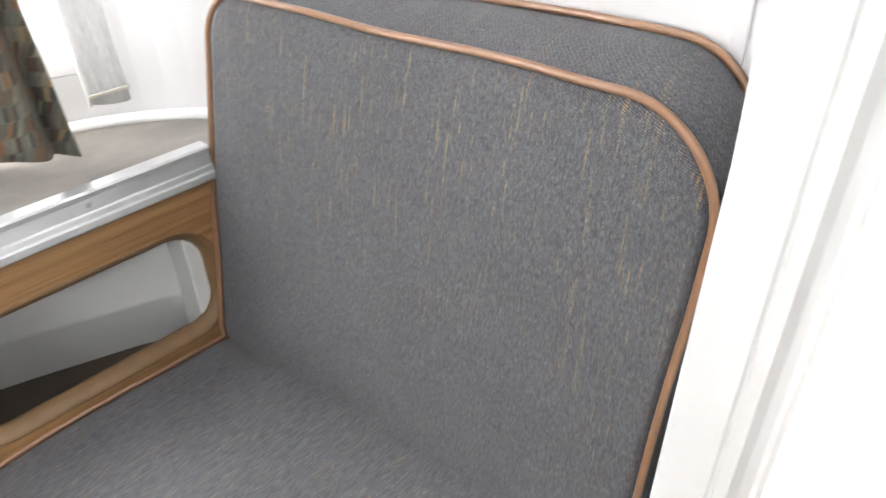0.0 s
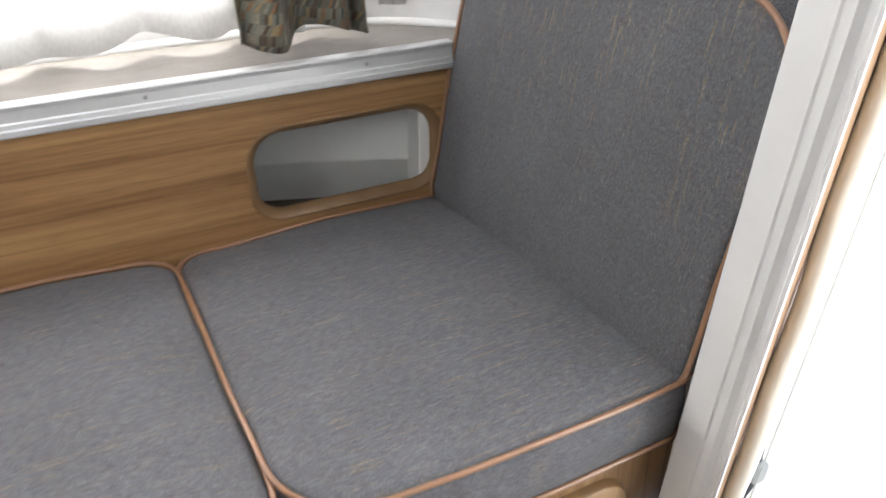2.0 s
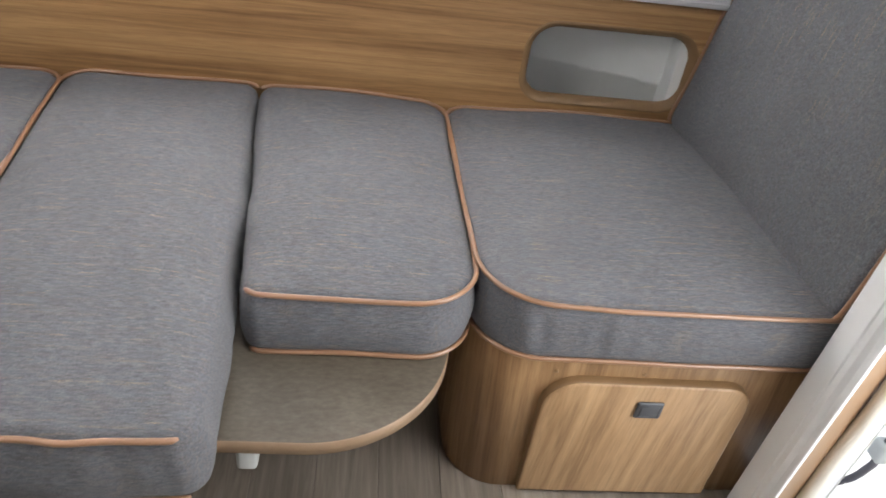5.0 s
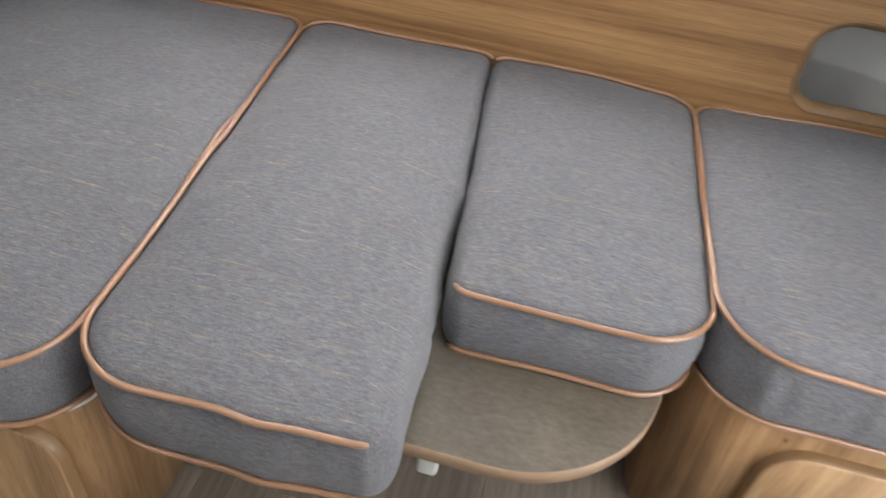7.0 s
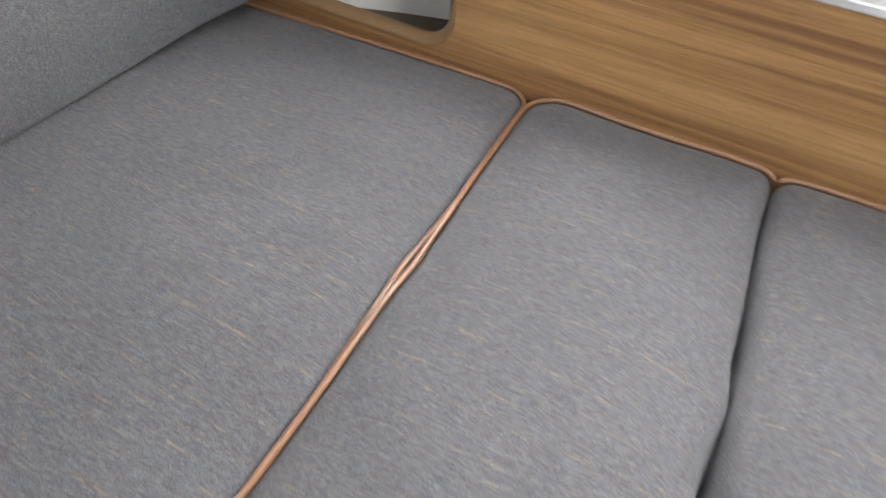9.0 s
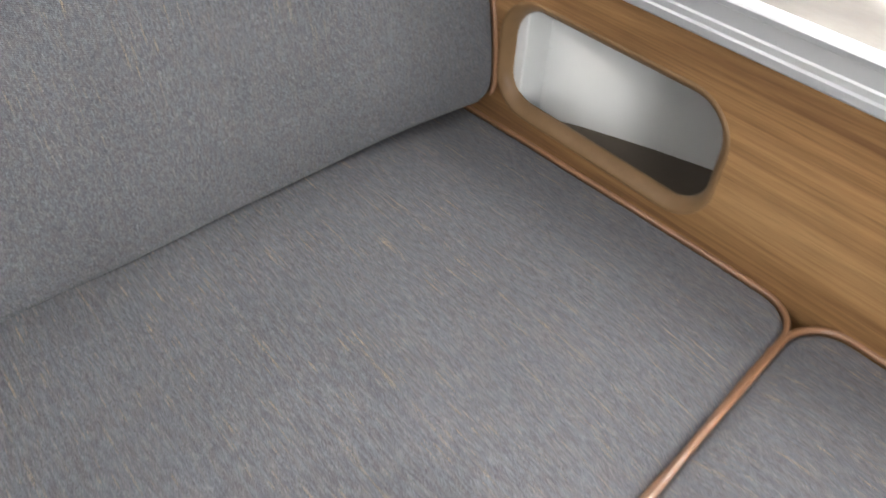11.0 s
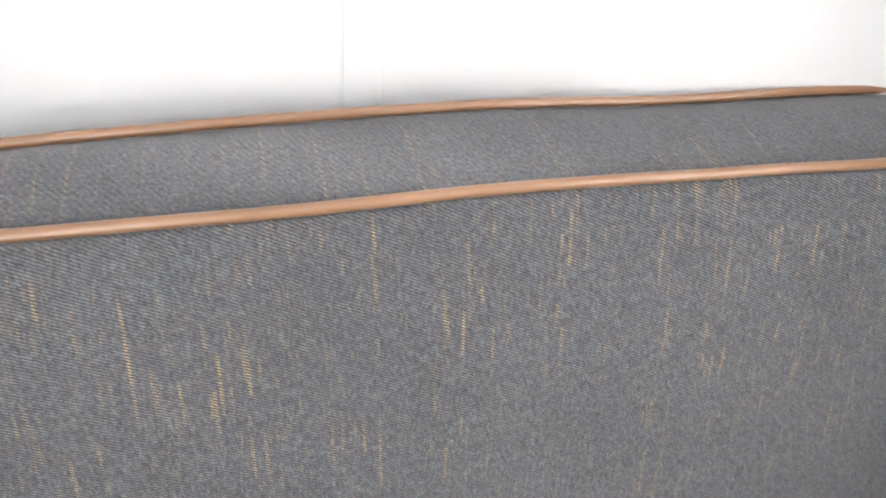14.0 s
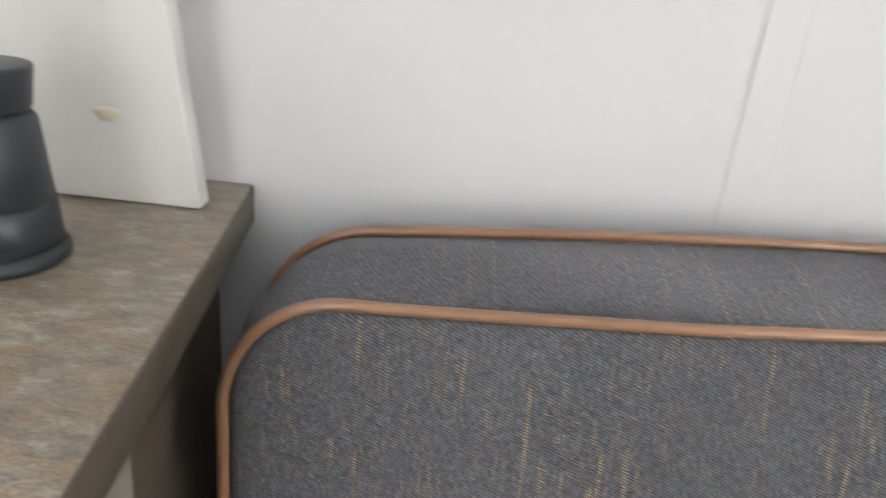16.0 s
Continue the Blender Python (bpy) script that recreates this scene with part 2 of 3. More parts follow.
def curtain_material():
    k = Nodes("mosaic_curtain_cloth")
    uv = k.coords("UV")
    s = k.add("SeparateXYZ", {0: uv})
    v = k.math("DIVIDE", s.outputs[1], 0.0175)
    row = k.math("FLOOR", v)
    odd = k.math("MODULO", row, 2.0)
    lean = k.math("MULTIPLY", k.math("SUBTRACT", k.math("FRACT", v), 0.5), k.math("SUBTRACT", k.math("MULTIPLY", odd, 1.1), 0.55))
    u = k.math("ADD", k.math("ADD", k.math("DIVIDE", s.outputs[0], 0.0078), k.math("MULTIPLY", odd, 0.5)), lean)
    cell = k.add("CombineXYZ", {0: k.math("FLOOR", u), 1: row})
    w = k.add("TexWhiteNoise", {"Vector": cell}, noise_dimensions="2D").outputs[0]
    n = k.add("ValToRGB", {"Fac": w})
    n.color_ramp.interpolation = "CONSTANT"
    tones = [(0.19, 0.18, 0.14), (0.095, 0.10, 0.085), (0.25, 0.24, 0.19), (0.29, 0.155, 0.085), (0.15, 0.155, 0.13), (0.29, 0.265, 0.205), (0.11, 0.08, 0.058), (0.22, 0.215, 0.175), (0.17, 0.14, 0.10), (0.32, 0.235, 0.13), (0.20, 0.20, 0.165)]
    e = n.color_ramp.elements
    while len(e) < len(tones):
        e.new(0.5)
    for i, t in enumerate(tones):
        e[i].position, e[i].color = i / len(tones), (*t, 1)
    edge = k.math("MINIMUM", k.math("FRACT", u), k.math("FRACT", v))
    c = k.mix(k.ramp(edge, (0.03, 1.0), (0.08, 0.0)), n.outputs[0], (0.19, 0.18, 0.15))
    th = k.noise(k.scaled(uv, (1, 0.2, 1)), 900, 2)
    c = k.mix(1.0, c, k.ramp(th.outputs[0], (0.3, 0.62), (0.7, 1.08)), "MULTIPLY")
    return k.done(c, 0.85, th.outputs[0], 0.3, 0.0006, Sheen_Weight=0.1, Specular_IOR_Level=0.2)


CURTAIN = curtain_material()


def sheer_material():
    k = Nodes("white_net_cloth")
    w = k.noise(k.scaled(k.coords(), (1, 1, 0.3)), 300, 2)
    col = k.ramp(w.outputs[0], (0.3, 0.78), (0.7, 0.9))
    d = k.add("BsdfDiffuse", {"Color": col})
    t = k.add("BsdfTranslucent", {"Color": col})
    mx = k.add("MixShader", {0: 0.6, 1: d, 2: t})
    k.t.links.new(mx.outputs[0], k.t.nodes["Material Output"].inputs[0])
    return k.m


SHEER = sheer_material()


def ground_material():
    k = Nodes("pale_paving")
    v = k.coords()
    br = k.add("TexBrick", {"Vector": v, "Scale": 1.0, "Mortar Size": 0.006, "Brick Width": 0.6, "Row Height": 0.6, "Color1": (0.80, 0.80, 0.78, 1), "Color2": (0.77, 0.77, 0.75, 1), "Mortar": (0.66, 0.66, 0.64, 1)}, offset=0.0)
    n = k.noise(v, 6, 5)
    return k.done(k.mix(1.0, br.outputs[0], k.ramp(n.outputs[0], (0.3, 0.9), (0.7, 1.08)), "MULTIPLY"), 0.8, n.outputs[0], 0.2, 0.004)


PAVING = ground_material()


# ---- building helpers ----
def part(name, bm, material, parent=None, label="", smooth=True):
    me = bpy.data.meshes.new(name)
    if smooth:
        for f in bm.faces:
            f.smooth = True
    bm.normal_update()
    bm.to_mesh(me)
    bm.free()
    me.materials.append(material)
    ob = new(name, me)
    if parent is not None:
        ob.parent = parent
    if label:
        ob["label"] = label
    return ob


def thing(name, label, category, group="", at=None, kind=""):
    ob = new(name)
    ob.empty_display_size = 0.05
    if at is not None:
        ob.matrix_world = at
    return tagged(ob, label, category, group, kind)


def box(x0, x1, y0, y1, z0, z1, bevel=0.0, segments=2):
    bm = bmesh.new()
    bmesh.ops.create_cube(bm, size=1)
    for v in bm.verts:
        v.co = Vector(((x0 + x1) / 2 + v.co.x * (x1 - x0), (y0 + y1) / 2 + v.co.y * (y1 - y0), (z0 + z1) / 2 + v.co.z * (z1 - z0)))
    if bevel:
        bmesh.ops.bevel(bm, geom=bm.edges[:], offset=bevel, segments=segments, affect="EDGES", profile=0.5)
    return bm


def outline(corners, step=0.012):
    """A closed line through corners (x, y, radius), counterclockwise, with round corners."""
    n = len(corners)
    fine = []
    for i in range(n):
        p, a, b = (Vector(corners[j % n][:2]) for j in (i, i - 1, i + 1))
        r = corners[i][2]
        u, w = (a - p).normalized(), (b - p).normalized()
        ang = math.acos(max(-1, min(1, u.dot(w))))
        cut = r / math.tan(ang / 2)
        c = p + (u + w).normalized() * (r / math.sin(ang / 2))
        s, e = p + u * cut, p + w * cut
        a0, a1 = math.atan2(s.y - c.y, s.x - c.x), math.atan2(e.y - c.y, e.x - c.x)
        d = (a1 - a0 + math.pi) % (2 * math.pi) - math.pi
        m = max(3, int(abs(d) * r / step * 1.5) + 2)
        fine += [(c.x + r * math.cos(a0 + d * k / m), c.y + r * math.sin(a0 + d * k / m)) for k in range(m + 1)]
    out = []
    for i, p in enumerate(fine):
        q = fine[(i + 1) % len(fine)]
        length = math.dist(p, q)
        m = max(1, int(length / step))
        out += [(p[0] + (q[0] - p[0]) * k / m, p[1] + (q[1] - p[1]) * k / m) for k in range(m) if length > 1e-6]
    return out


def normals(pts):
    n = len(pts)
    out = []
    for i in range(n):
        a, b = pts[i - 1], pts[(i + 1) % n]
        d = Vector((b[1] - a[1], a[0] - b[0])).normalized()
        out.append((d.x, d.y))
    return out


def loft(rings, bm=None, closed=True, cap0=False, cap1=False):
    bm = bm or bmesh.new()
    vs = [[bm.verts.new(p) for p in r] for r in rings]
    n = len(rings[0])
    for a, b in zip(vs, vs[1:]):
        for i in range(n if closed else n - 1):
            j = (i + 1) % n
            bm.faces.new((a[i], a[j], b[j], b[i]))
    if cap0:
        bm.faces.new(vs[0][::-1])
    if cap1:
        bm.faces.new(vs[-1])
    return bm


def slab(pts, z0, z1, bevel=0.002):
    """A flat plate with the outline pts from z0 to z1 with softened edges."""
    nn = normals(pts)
    inset = lambda d, z: [(p[0] - q[0] * d, p[1] - q[1] * d, z) for p, q in zip(pts, nn)]
    return loft([inset(bevel, z0), inset(0, z0 + bevel), inset(0, z1 - bevel), inset(bevel * 0.3, z1 - bevel * 0.3), inset(bevel, z1)], cap0=True, cap1=True)


def tube(path, radius, closed=False, sides=10, bm=None):
    path = [Vector(p) for p in path]
    n = len(path)
    rings = []
    for i, p in enumerate(path):
        a = path[i - 1] if closed or i else path[0]
        b = path[(i + 1) % n] if closed or i < n - 1 else path[-1]
        t = (b - a).normalized()
        up = Vector((0, 0, 1)) if abs(t.z) < 0.9 else Vector((1, 0, 0))
        s = t.cross(up).normalized()
        w = s.cross(t)
        r = radius * (0.45 if not closed and i in (0, n - 1) else 1)
        rings.append([p + (s * math.cos(k * 2 * math.pi / sides) + w * math.sin(k * 2 * math.pi / sides)) * r for k in range(sides)])
    if closed:
        rings.append(rings[0])
        bm = loft(rings, bm)
        bmesh.ops.remove_doubles(bm, verts=bm.verts[:], dist=1e-6)
        return bm
    return loft(rings, bm, cap0=True, cap1=True)


def lathe(profile, sides=40, bm=None):
    return loft([[(r * math.cos(2 * math.pi * k / sides), r * math.sin(2 * math.pi * k / sides), z) for k in range(sides)] for r, z in profile], bm, cap0=True, cap1=True)


def sway(p, seed, amount):
    """Slow unevenness shared by a cushion's cover and its piping."""
    q = Vector(p) * 5.5 + Vector((seed * 7.3, seed * 3.1, 0))
    return Vector((noise.noise(q), noise.noise(q + Vector((31, 0, 0))), noise.noise(q + Vector((0, 47, 0))))) * amount


def cushion(name, corners, z0, z1, crown, cover, label, group, at=None, seed=1.0, top_keep=None, bottom_keep=None, bulge=0.006, soft=0.012, kinks=(), wrinkle=0.0012, rise=0.0, creases=(), arch=(0.0, 0.0), twist=(0.0, 0.0)):
    """An upholstered block with piping round its two edges; keep(x, y) says where the piping runs."""
    root = thing(name, label, "cushion", group, at)
    pts = outline(corners)
    nn = normals(pts)
    cx = (min(p[0] for p in pts) + max(p[0] for p in pts)) / 2
    cy = (min(p[1] for p in pts) + max(p[1] for p in pts)) / 2

    def shift(p):
        v = Vector(p) + sway(p, seed, 0.006)
        v.y += rise * v.y * (z1 - p[2]) / (z1 - z0)
        u = (p[0] - cx) / max(cx, 0.01)
        v.y -= (arch[0] if u < 0 else arch[1]) * abs(u) ** 2.5 * max(0.0, p[1]) * 2 * (z1 - p[2]) / (z1 - z0)
        for kx, ky, size, dx, dy, dz in kinks:
            g = math.exp(-((p[0] - kx) ** 2 + (p[1] - ky) ** 2) / size ** 2)
            v += Vector((dx, dy, dz)) * g
        across = p[0] / max(2 * cx, 0.01)
        v.z -= (twist[0] * (1 - across) + twist[1] * across) * p[1] / max(2 * cy, 0.01)
        return v

    def crease(p, amount):
        q = Vector((p[0] * 30, p[1] * 30, p[2] * 12 + seed))
        return (noise.noise(q) + 0.5 * noise.noise(q * 2.1)) * amount

    round_off = [0.0 if top_keep is None or top_keep(*p) else 1.0 for p in pts]
    for _ in range(30):
        round_off = [(round_off[i - 1] + round_off[i] + round_off[(i + 1) % len(pts)]) / 3 for i in range(len(pts))]

    def pucker(p, z):
        h = math.sin(math.pi * max(0.0, min(1.0, (z - z0) / (z1 - z0))))
        return sum(size * h * math.sin(((p[0] - kx) * 0.9 + (p[1] - ky) * 0.6) * freq + z * 14) * math.exp(-((p[0] - kx) ** 2 + (p[1] - ky) ** 2) / reach ** 2) for kx, ky, reach, size, freq in creases)

    def ring(d, z, s=0.0, out=0.0, fold=0.0, turn=None):
        r = []
        for i, (p, q) in enumerate(zip(pts, nn)):
            dd, zz = d, z
            if turn is not None:
                w = round_off[i]
                dd = d * (1 - w) + w * 0.024 * (1 - math.cos(turn))
                zz = z * (1 - w) + w * (z - (z - z1 - crown * 0.1) - 0.024 * (1 - math.sin(turn)) + (z - z1 - crown * 0.1 if s else 0))
            x, y = p[0] - q[0] * dd, p[1] - q[1] * dd
            x, y = cx + (x - cx) * (1 - s), cy + (y - cy) * (1 - s)
            v = shift((x, y, zz))
            c = crease((x, y, zz), fold) + (pucker((x, y), zz) if fold else 0.0)
            r.append(v + Vector((q[0] * (out + c), q[1] * (out + c), c * 0.6)))
        return r

    rings = [ring(0.02, z0 + 0.002, s) for s in (0.995, 0.6, 0.2, 0.0)]
    rings += [ring(soft * 0.35, z0 + 0.002), ring(0, z0 + 0.006)]
    for k in range(1, 8):
        f = k / 8
        rings.append(ring(0, z0 + 0.006 + (z1 - z0 - (0.012 if top_keep is None else 0.026)) * f, out=bulge * math.sin(math.pi * f), fold=wrinkle * 2.2 * math.sin(math.pi * f)))
    half = math.pi / 2
    for d, z, a in ((0, z1 - 0.008, 0.0), (soft * 0.22, z1 - 0.0045, 0.22), (soft * 0.42, z1 - 0.002, 0.45), (soft * 0.6, z1 - 0.0003, 0.65), (soft * 0.8, z1 + crown * 0.05, 0.83), (soft, z1 + crown * 0.1, 1.0)):
        rings.append(ring(d, z, turn=a * half))
    for s in (0.02, 0.045, 0.08, 0.13, 0.2, 0.28, 0.37, 0.47, 0.58, 0.7, 0.82, 0.92, 0.995):
        rings.append(ring(soft, z1 + crown * (0.1 + 0.9 * (1 - (1 - s) ** 3.2)), s, fold=wrinkle, turn=half))
    part("cover", loft(rings, cap0=True, cap1=True), cover, root, "grey woven fabric with ochre slubs")

    for z, keep in ((z1 - 0.0022, top_keep), (z0 + 0.0034, bottom_keep)):
        line = [shift((p[0] + q[0] * 0.0027, p[1] + q[1] * 0.0027, z)) for p, q in zip(pts, nn)]
        if keep is None:
            part("piping", tube(line, 0.0039, True, 16), PIPING, root, "copper leatherette piping")
            continue
        on = [keep(*p) for p in pts]
        start = next((i for i in range(len(pts)) if on[i] and not on[i - 1]), 0)
        run = []
        for k in range(len(pts)):
            i = (start + k) % len(pts)
            if not on[i]:
                break
            run.append(line[i])
        part("piping", tube(run, 0.0039, False, 16), PIPING, root, "copper leatherette piping")
    return root


# ---- shell of the caravan ----
floor = thing("floor", "grey-brown oak-look vinyl plank floor", "floor", kind="structure")
part("subfloor", box(-1.1, 1.0, -2.62, 0.24, -0.06, -0.004), DARK_BOARD_AND_SHADE, floor, smooth=False)

wall_left = thing("wall_left", "plain white laminate side wall with a small kitchen window opening", "wall", kind="structure")
for a in ((-1.135, -1.095, -1.06, -0.54, 0, 1.95), (-1.135, -1.095, -2.62, -1.66, 0, 1.95), (-1.135, -1.095, -1.66, -1.06, 0, 1.395), (-1.135, -1.095, -1.66, -1.06, 1.835, 1.95)):
    part("panel", box(*a), WHITE, wall_left, smooth=False)
strip = thing("trim", "narrow white joint strip with fine seams on the wall", "trim", kind="structure")
part("strip", box(-1.0965, -1.0930, -0.5500, -0.5210, 0.40, 1.95, 0.0012), WHITE, strip, smooth=False)
for y in (-0.5510, -0.5200):
    part("seam", box(-1.0960, -1.0944, y - 0.0012, y + 0.0012, 0.40, 1.95), SEAM, strip, "thin grey seam", smooth=False)
wall_right = tagged(part("wall_right", box(1.095, 1.112, -0.655, -0.54, 0, 1.95), WHITE, smooth=False), "plain white laminate side wall", "wall", kind="structure")
tagged(part("trim", box(1.0925, 1.0965, -0.606, -0.592, 0.40, 1.95, 0.0012), WHITE, smooth=False), "narrow white joint strip on the wall", "trim", kind="structure")
tagged(part("wall_right_return", box(0.986, 1.095, -0.668, -0.653, 0, 1.95), WHITE, smooth=False), "short white return wall beside the door frame", "wall", kind="structure")
tagged(part("wall_right_rear", box(1.0, 1.05, -2.62, -1.45, 0, 1.95), WHITE, smooth=False), "plain white side wall beyond the door", "wall", kind="structure")
tagged(part("wall_right_lintel", box(1.0, 1.05, -1.45, -0.672, 1.85, 1.95), WHITE, smooth=False), "plain white wall above the door", "wall", kind="structure")
tagged(part("wall_rear", box(-1.135, 1.05, -2.66, -2.62, 0, 1.95), WHITE, smooth=False), "plain white end wall", "wall", kind="structure")
# The opening only serves the added hatch lamp; no hatch is in view.
ceiling = thing("ceiling", "white ceiling with an assumed roof hatch opening", "ceiling", kind="structure")
for a in ((-1.14, 1.14, -2.66, -0.56, 1.95, 1.99), (-1.14, 1.14, -0.04, 0.32, 1.95, 1.99), (-1.14, -0.31, -0.56, -0.04, 1.95, 1.99), (0.31, 1.14, -0.56, -0.04, 1.95, 1.99)):
    part("panel", box(*a), WHITE, ceiling, smooth=False)


def front_line(inset):
    """The curved plan of the front end, from the left side to the right side."""
    r = 0.35 - inset
    ease = [(1.065 + 0.0305 * (3 * e * e - 2 * e ** 3), -0.125 - 0.42 * e) for e in np.linspace(1, 0.1, 10)]
    pts = [(-x + inset, y) for x, y in ease]
    pts += [(-0.715 - r * math.cos(a), -0.125 + r * math.sin(a)) for a in np.linspace(0, math.pi / 2, 16)]
    pts += [(x, 0.225 - inset) for x in np.linspace(-0.70, 0.70, 33)]
    pts += [(0.715 + r * math.sin(a), -0.125 + r * math.cos(a)) for a in np.linspace(0, math.pi / 2, 16)]
    pts += [(x - inset, y) for x, y in ease[::-1]]
    return pts


def curved_wall(z0, z1, a=0, b=None, thick=0.035):
    inner, outer = front_line(0)[a:b], front_line(-thick)[a:b]
    return loft([[(x, y, z) for x, y in line] for line, z in ((inner, z0), (inner, z1), (outer, z1), (outer, z0), (inner, z0))], closed=False)


wall_front = thing("wall_front", "white curved front wall with a wide window opening", "wall", kind="structure")
part("panel", curved_wall(0.0, 0.82), WHITE, wall_front, smooth=False)
part("panel", curved_wall(1.58, 1.95), WHITE, wall_front, smooth=False)
part("panel", curved_wall(0.82, 1.58, 0, 21), WHITE, wall_front, smooth=False)
part("panel", curved_wall(0.82, 1.58, -21, None), WHITE, wall_front, smooth=False)

window = thing("window_1", "wide front window with a white frame", "window", kind="structure")
part("window_frame", curved_wall(0.821, 0.86, 20, -20, 0.03), WHITE_FRAME, window)
part("window_frame", curved_wall(1.54, 1.579, 20, -20, 0.03), WHITE_FRAME, window)
for x in (-0.70, 0.70):
    part("window_frame", box(x - 0.012, x + 0.012, 0.226, 0.254, 0.861, 1.539, 0.003), WHITE_FRAME, window)

ledge_pts = [(x, y) for x, y in front_line(0.003) if y > 0.016][::-1]
ledge_pts = [(-1.03, 0.012), (1.03, 0.012)] + ledge_pts
ledge = tagged(part("window_ledge", slab(ledge_pts, 0.722, 0.744), LEDGE), "taupe stone-look laminate ledge under the window", "ledge", kind="structure")

bm = bmesh.new()
line = [(x, y) for x, y in front_line(0.001) if y > -0.10]
inner = [(x, y) for x, y in front_line(0.013) if y > -0.10]
loft([[(x, y, z) for x, y in l] for l, z in ((line, 0.742), (inner, 0.742), (inner, 0.753), (line, 0.757))], bm, closed=False)
tagged(part("trim", bm, WHITE_FRAME), "white plastic edge trim behind the ledge", "trim", kind="structure")


# ---- wooden front panel with two openings ----
def opening(x0, x1, z0, z1, grow=0.0):
    return outline([(x0 - grow, z0 - grow, 0.042 + grow), (x1 + grow, z0 - grow, 0.042 + grow), (x1 + grow, z1 + grow, 0.05 + grow), (x0 - grow, z1 + grow, 0.05 + grow)], 0.008)


def plate_with_hole(x0, x1, z0, z1, hole, y0, y1):
    """A plate in the x-z plane with one rounded hole; y0 is the face seen from the room."""
    n = len(hole)
    hx, hz = sum(p[0] for p in hole) / n, sum(p[1] for p in hole) / n
    rim = []
    for p in hole:
        dx, dz = p[0] - hx, p[1] - hz
        f = min(((x1 - hx) if dx > 0 else (x0 - hx)) / dx if abs(dx) > 1e-9 else 1e9, ((z1 - hz) if dz > 0 else (z0 - hz)) / dz if abs(dz) > 1e-9 else 1e9)
        rim.append((hx + dx * f, hz + dz * f))
    for cx, cz in ((x0, z0), (x1, z0), (x1, z1), (x0, z1)):
        i = min(range(n), key=lambda j: math.dist(rim[j], (cx, cz)))
        rim[i] = (cx, cz)
    nn = normals(hole)
    grow = lambda d, y: [(p[0] + q[0] * d, y, p[1] + q[1] * d) for p, q in zip(hole, nn)]
    rings = [[(p[0], y1, p[1]) for p in rim], [(p[0], y0, p[1]) for p in rim], grow(0.0155, y0), grow(0.012, y0 + 0.002), grow(0.006, y0 + 0.008), grow(0.003, y0 + 0.013), grow(0.003, y1)]
    return loft(rings)


panel = thing("front_panel", "walnut-look wooden panel with two rounded openings above the seats", "panel", kind="structure")
HOLE_R, HOLE_L = (0.549, 0.884, 0.489, 0.633), (-0.884, -0.546, 0.489, 0.631)
part("board", plate_with_hole(0.45, 1.055, 0.30, 0.708, opening(*HOLE_R), 0.0, 0.016), WOOD_ALONG, panel, smooth=False)
part("board", plate_with_hole(-1.055, -0.45, 0.30, 0.708, opening(*HOLE_L), 0.0, 0.016), WOOD_ALONG, panel, smooth=False)
part("board", box(-0.45, 0.45, 0.0, 0.016, 0.30, 0.708), WOOD_ALONG, panel, smooth=False)
for hole in (HOLE_R, HOLE_L):
    o = opening(*hole)
    nn = normals(o)
    g = lambda d, y: [(p[0] + q[0] * d, y, p[1] + q[1] * d) for p, q in zip(o, nn)]
    part("edge_band", loft([g(0.0175, 0.0), g(0.0168, -0.0016), g(0.0140, -0.0020), g(0.0105, 0.0004), g(0.0062, 0.0040), g(0.0026, 0.0090), g(0.0008, 0.0140), g(-0.0004, 0.0185), g(0.003, 0.0205)]), WOOD_EDGE, panel, "brown edge band round the opening")

lining = thing("storage_lining", "pale grey lining of the storage space behind the panel", "lining", kind="structure")
bend = [(-0.95, 0.022), (-0.885, 0.045), (-0.80, 0.088), (-0.70, 0.128), (-0.58, 0.168), (-0.45, 0.192), (-0.3, 0.2), (0.3, 0.2), (0.45, 0.192), (0.56, 0.168), (0.68, 0.128), (0.80, 0.085), (0.885, 0.045), (0.95, 0.022)]
part("back", loft([[(x, y + 0.012, z) for x, y in bend if x < 0.2] for z in (0.72, 0.43)], closed=False), CAVITY, lining)
low = [(x, y) for x, y in bend if x > 0.2]
part("back", loft([[(x, y + d, z) for x, y in low] for d, z in ((0.012, 0.72), (0.012, 0.512), (0.013, 0.504), (0.017, 0.499), (0.038, 0.43), (0.043, 0.408))], closed=False), CAVITY, lining)
part("base", box(-0.98, 0.2, 0.018, 0.24, 0.425, 0.438), DARK_BOARD_AND_SHADE, lining, "dark brown base board", smooth=False)
part("base", box(0.202, 0.98, 0.018, 0.24, 0.402, 0.414), DARK_BOARD_AND_SHADE, lining, "dark brown base board", smooth=False)
for x0, x1 in ((0.862, 0.905), (-0.908, -0.866)):
    part("side", box(x0, x1, 0.0168, 0.075, 0.44, 0.718, 0.002), CAVITY, lining, smooth=False)

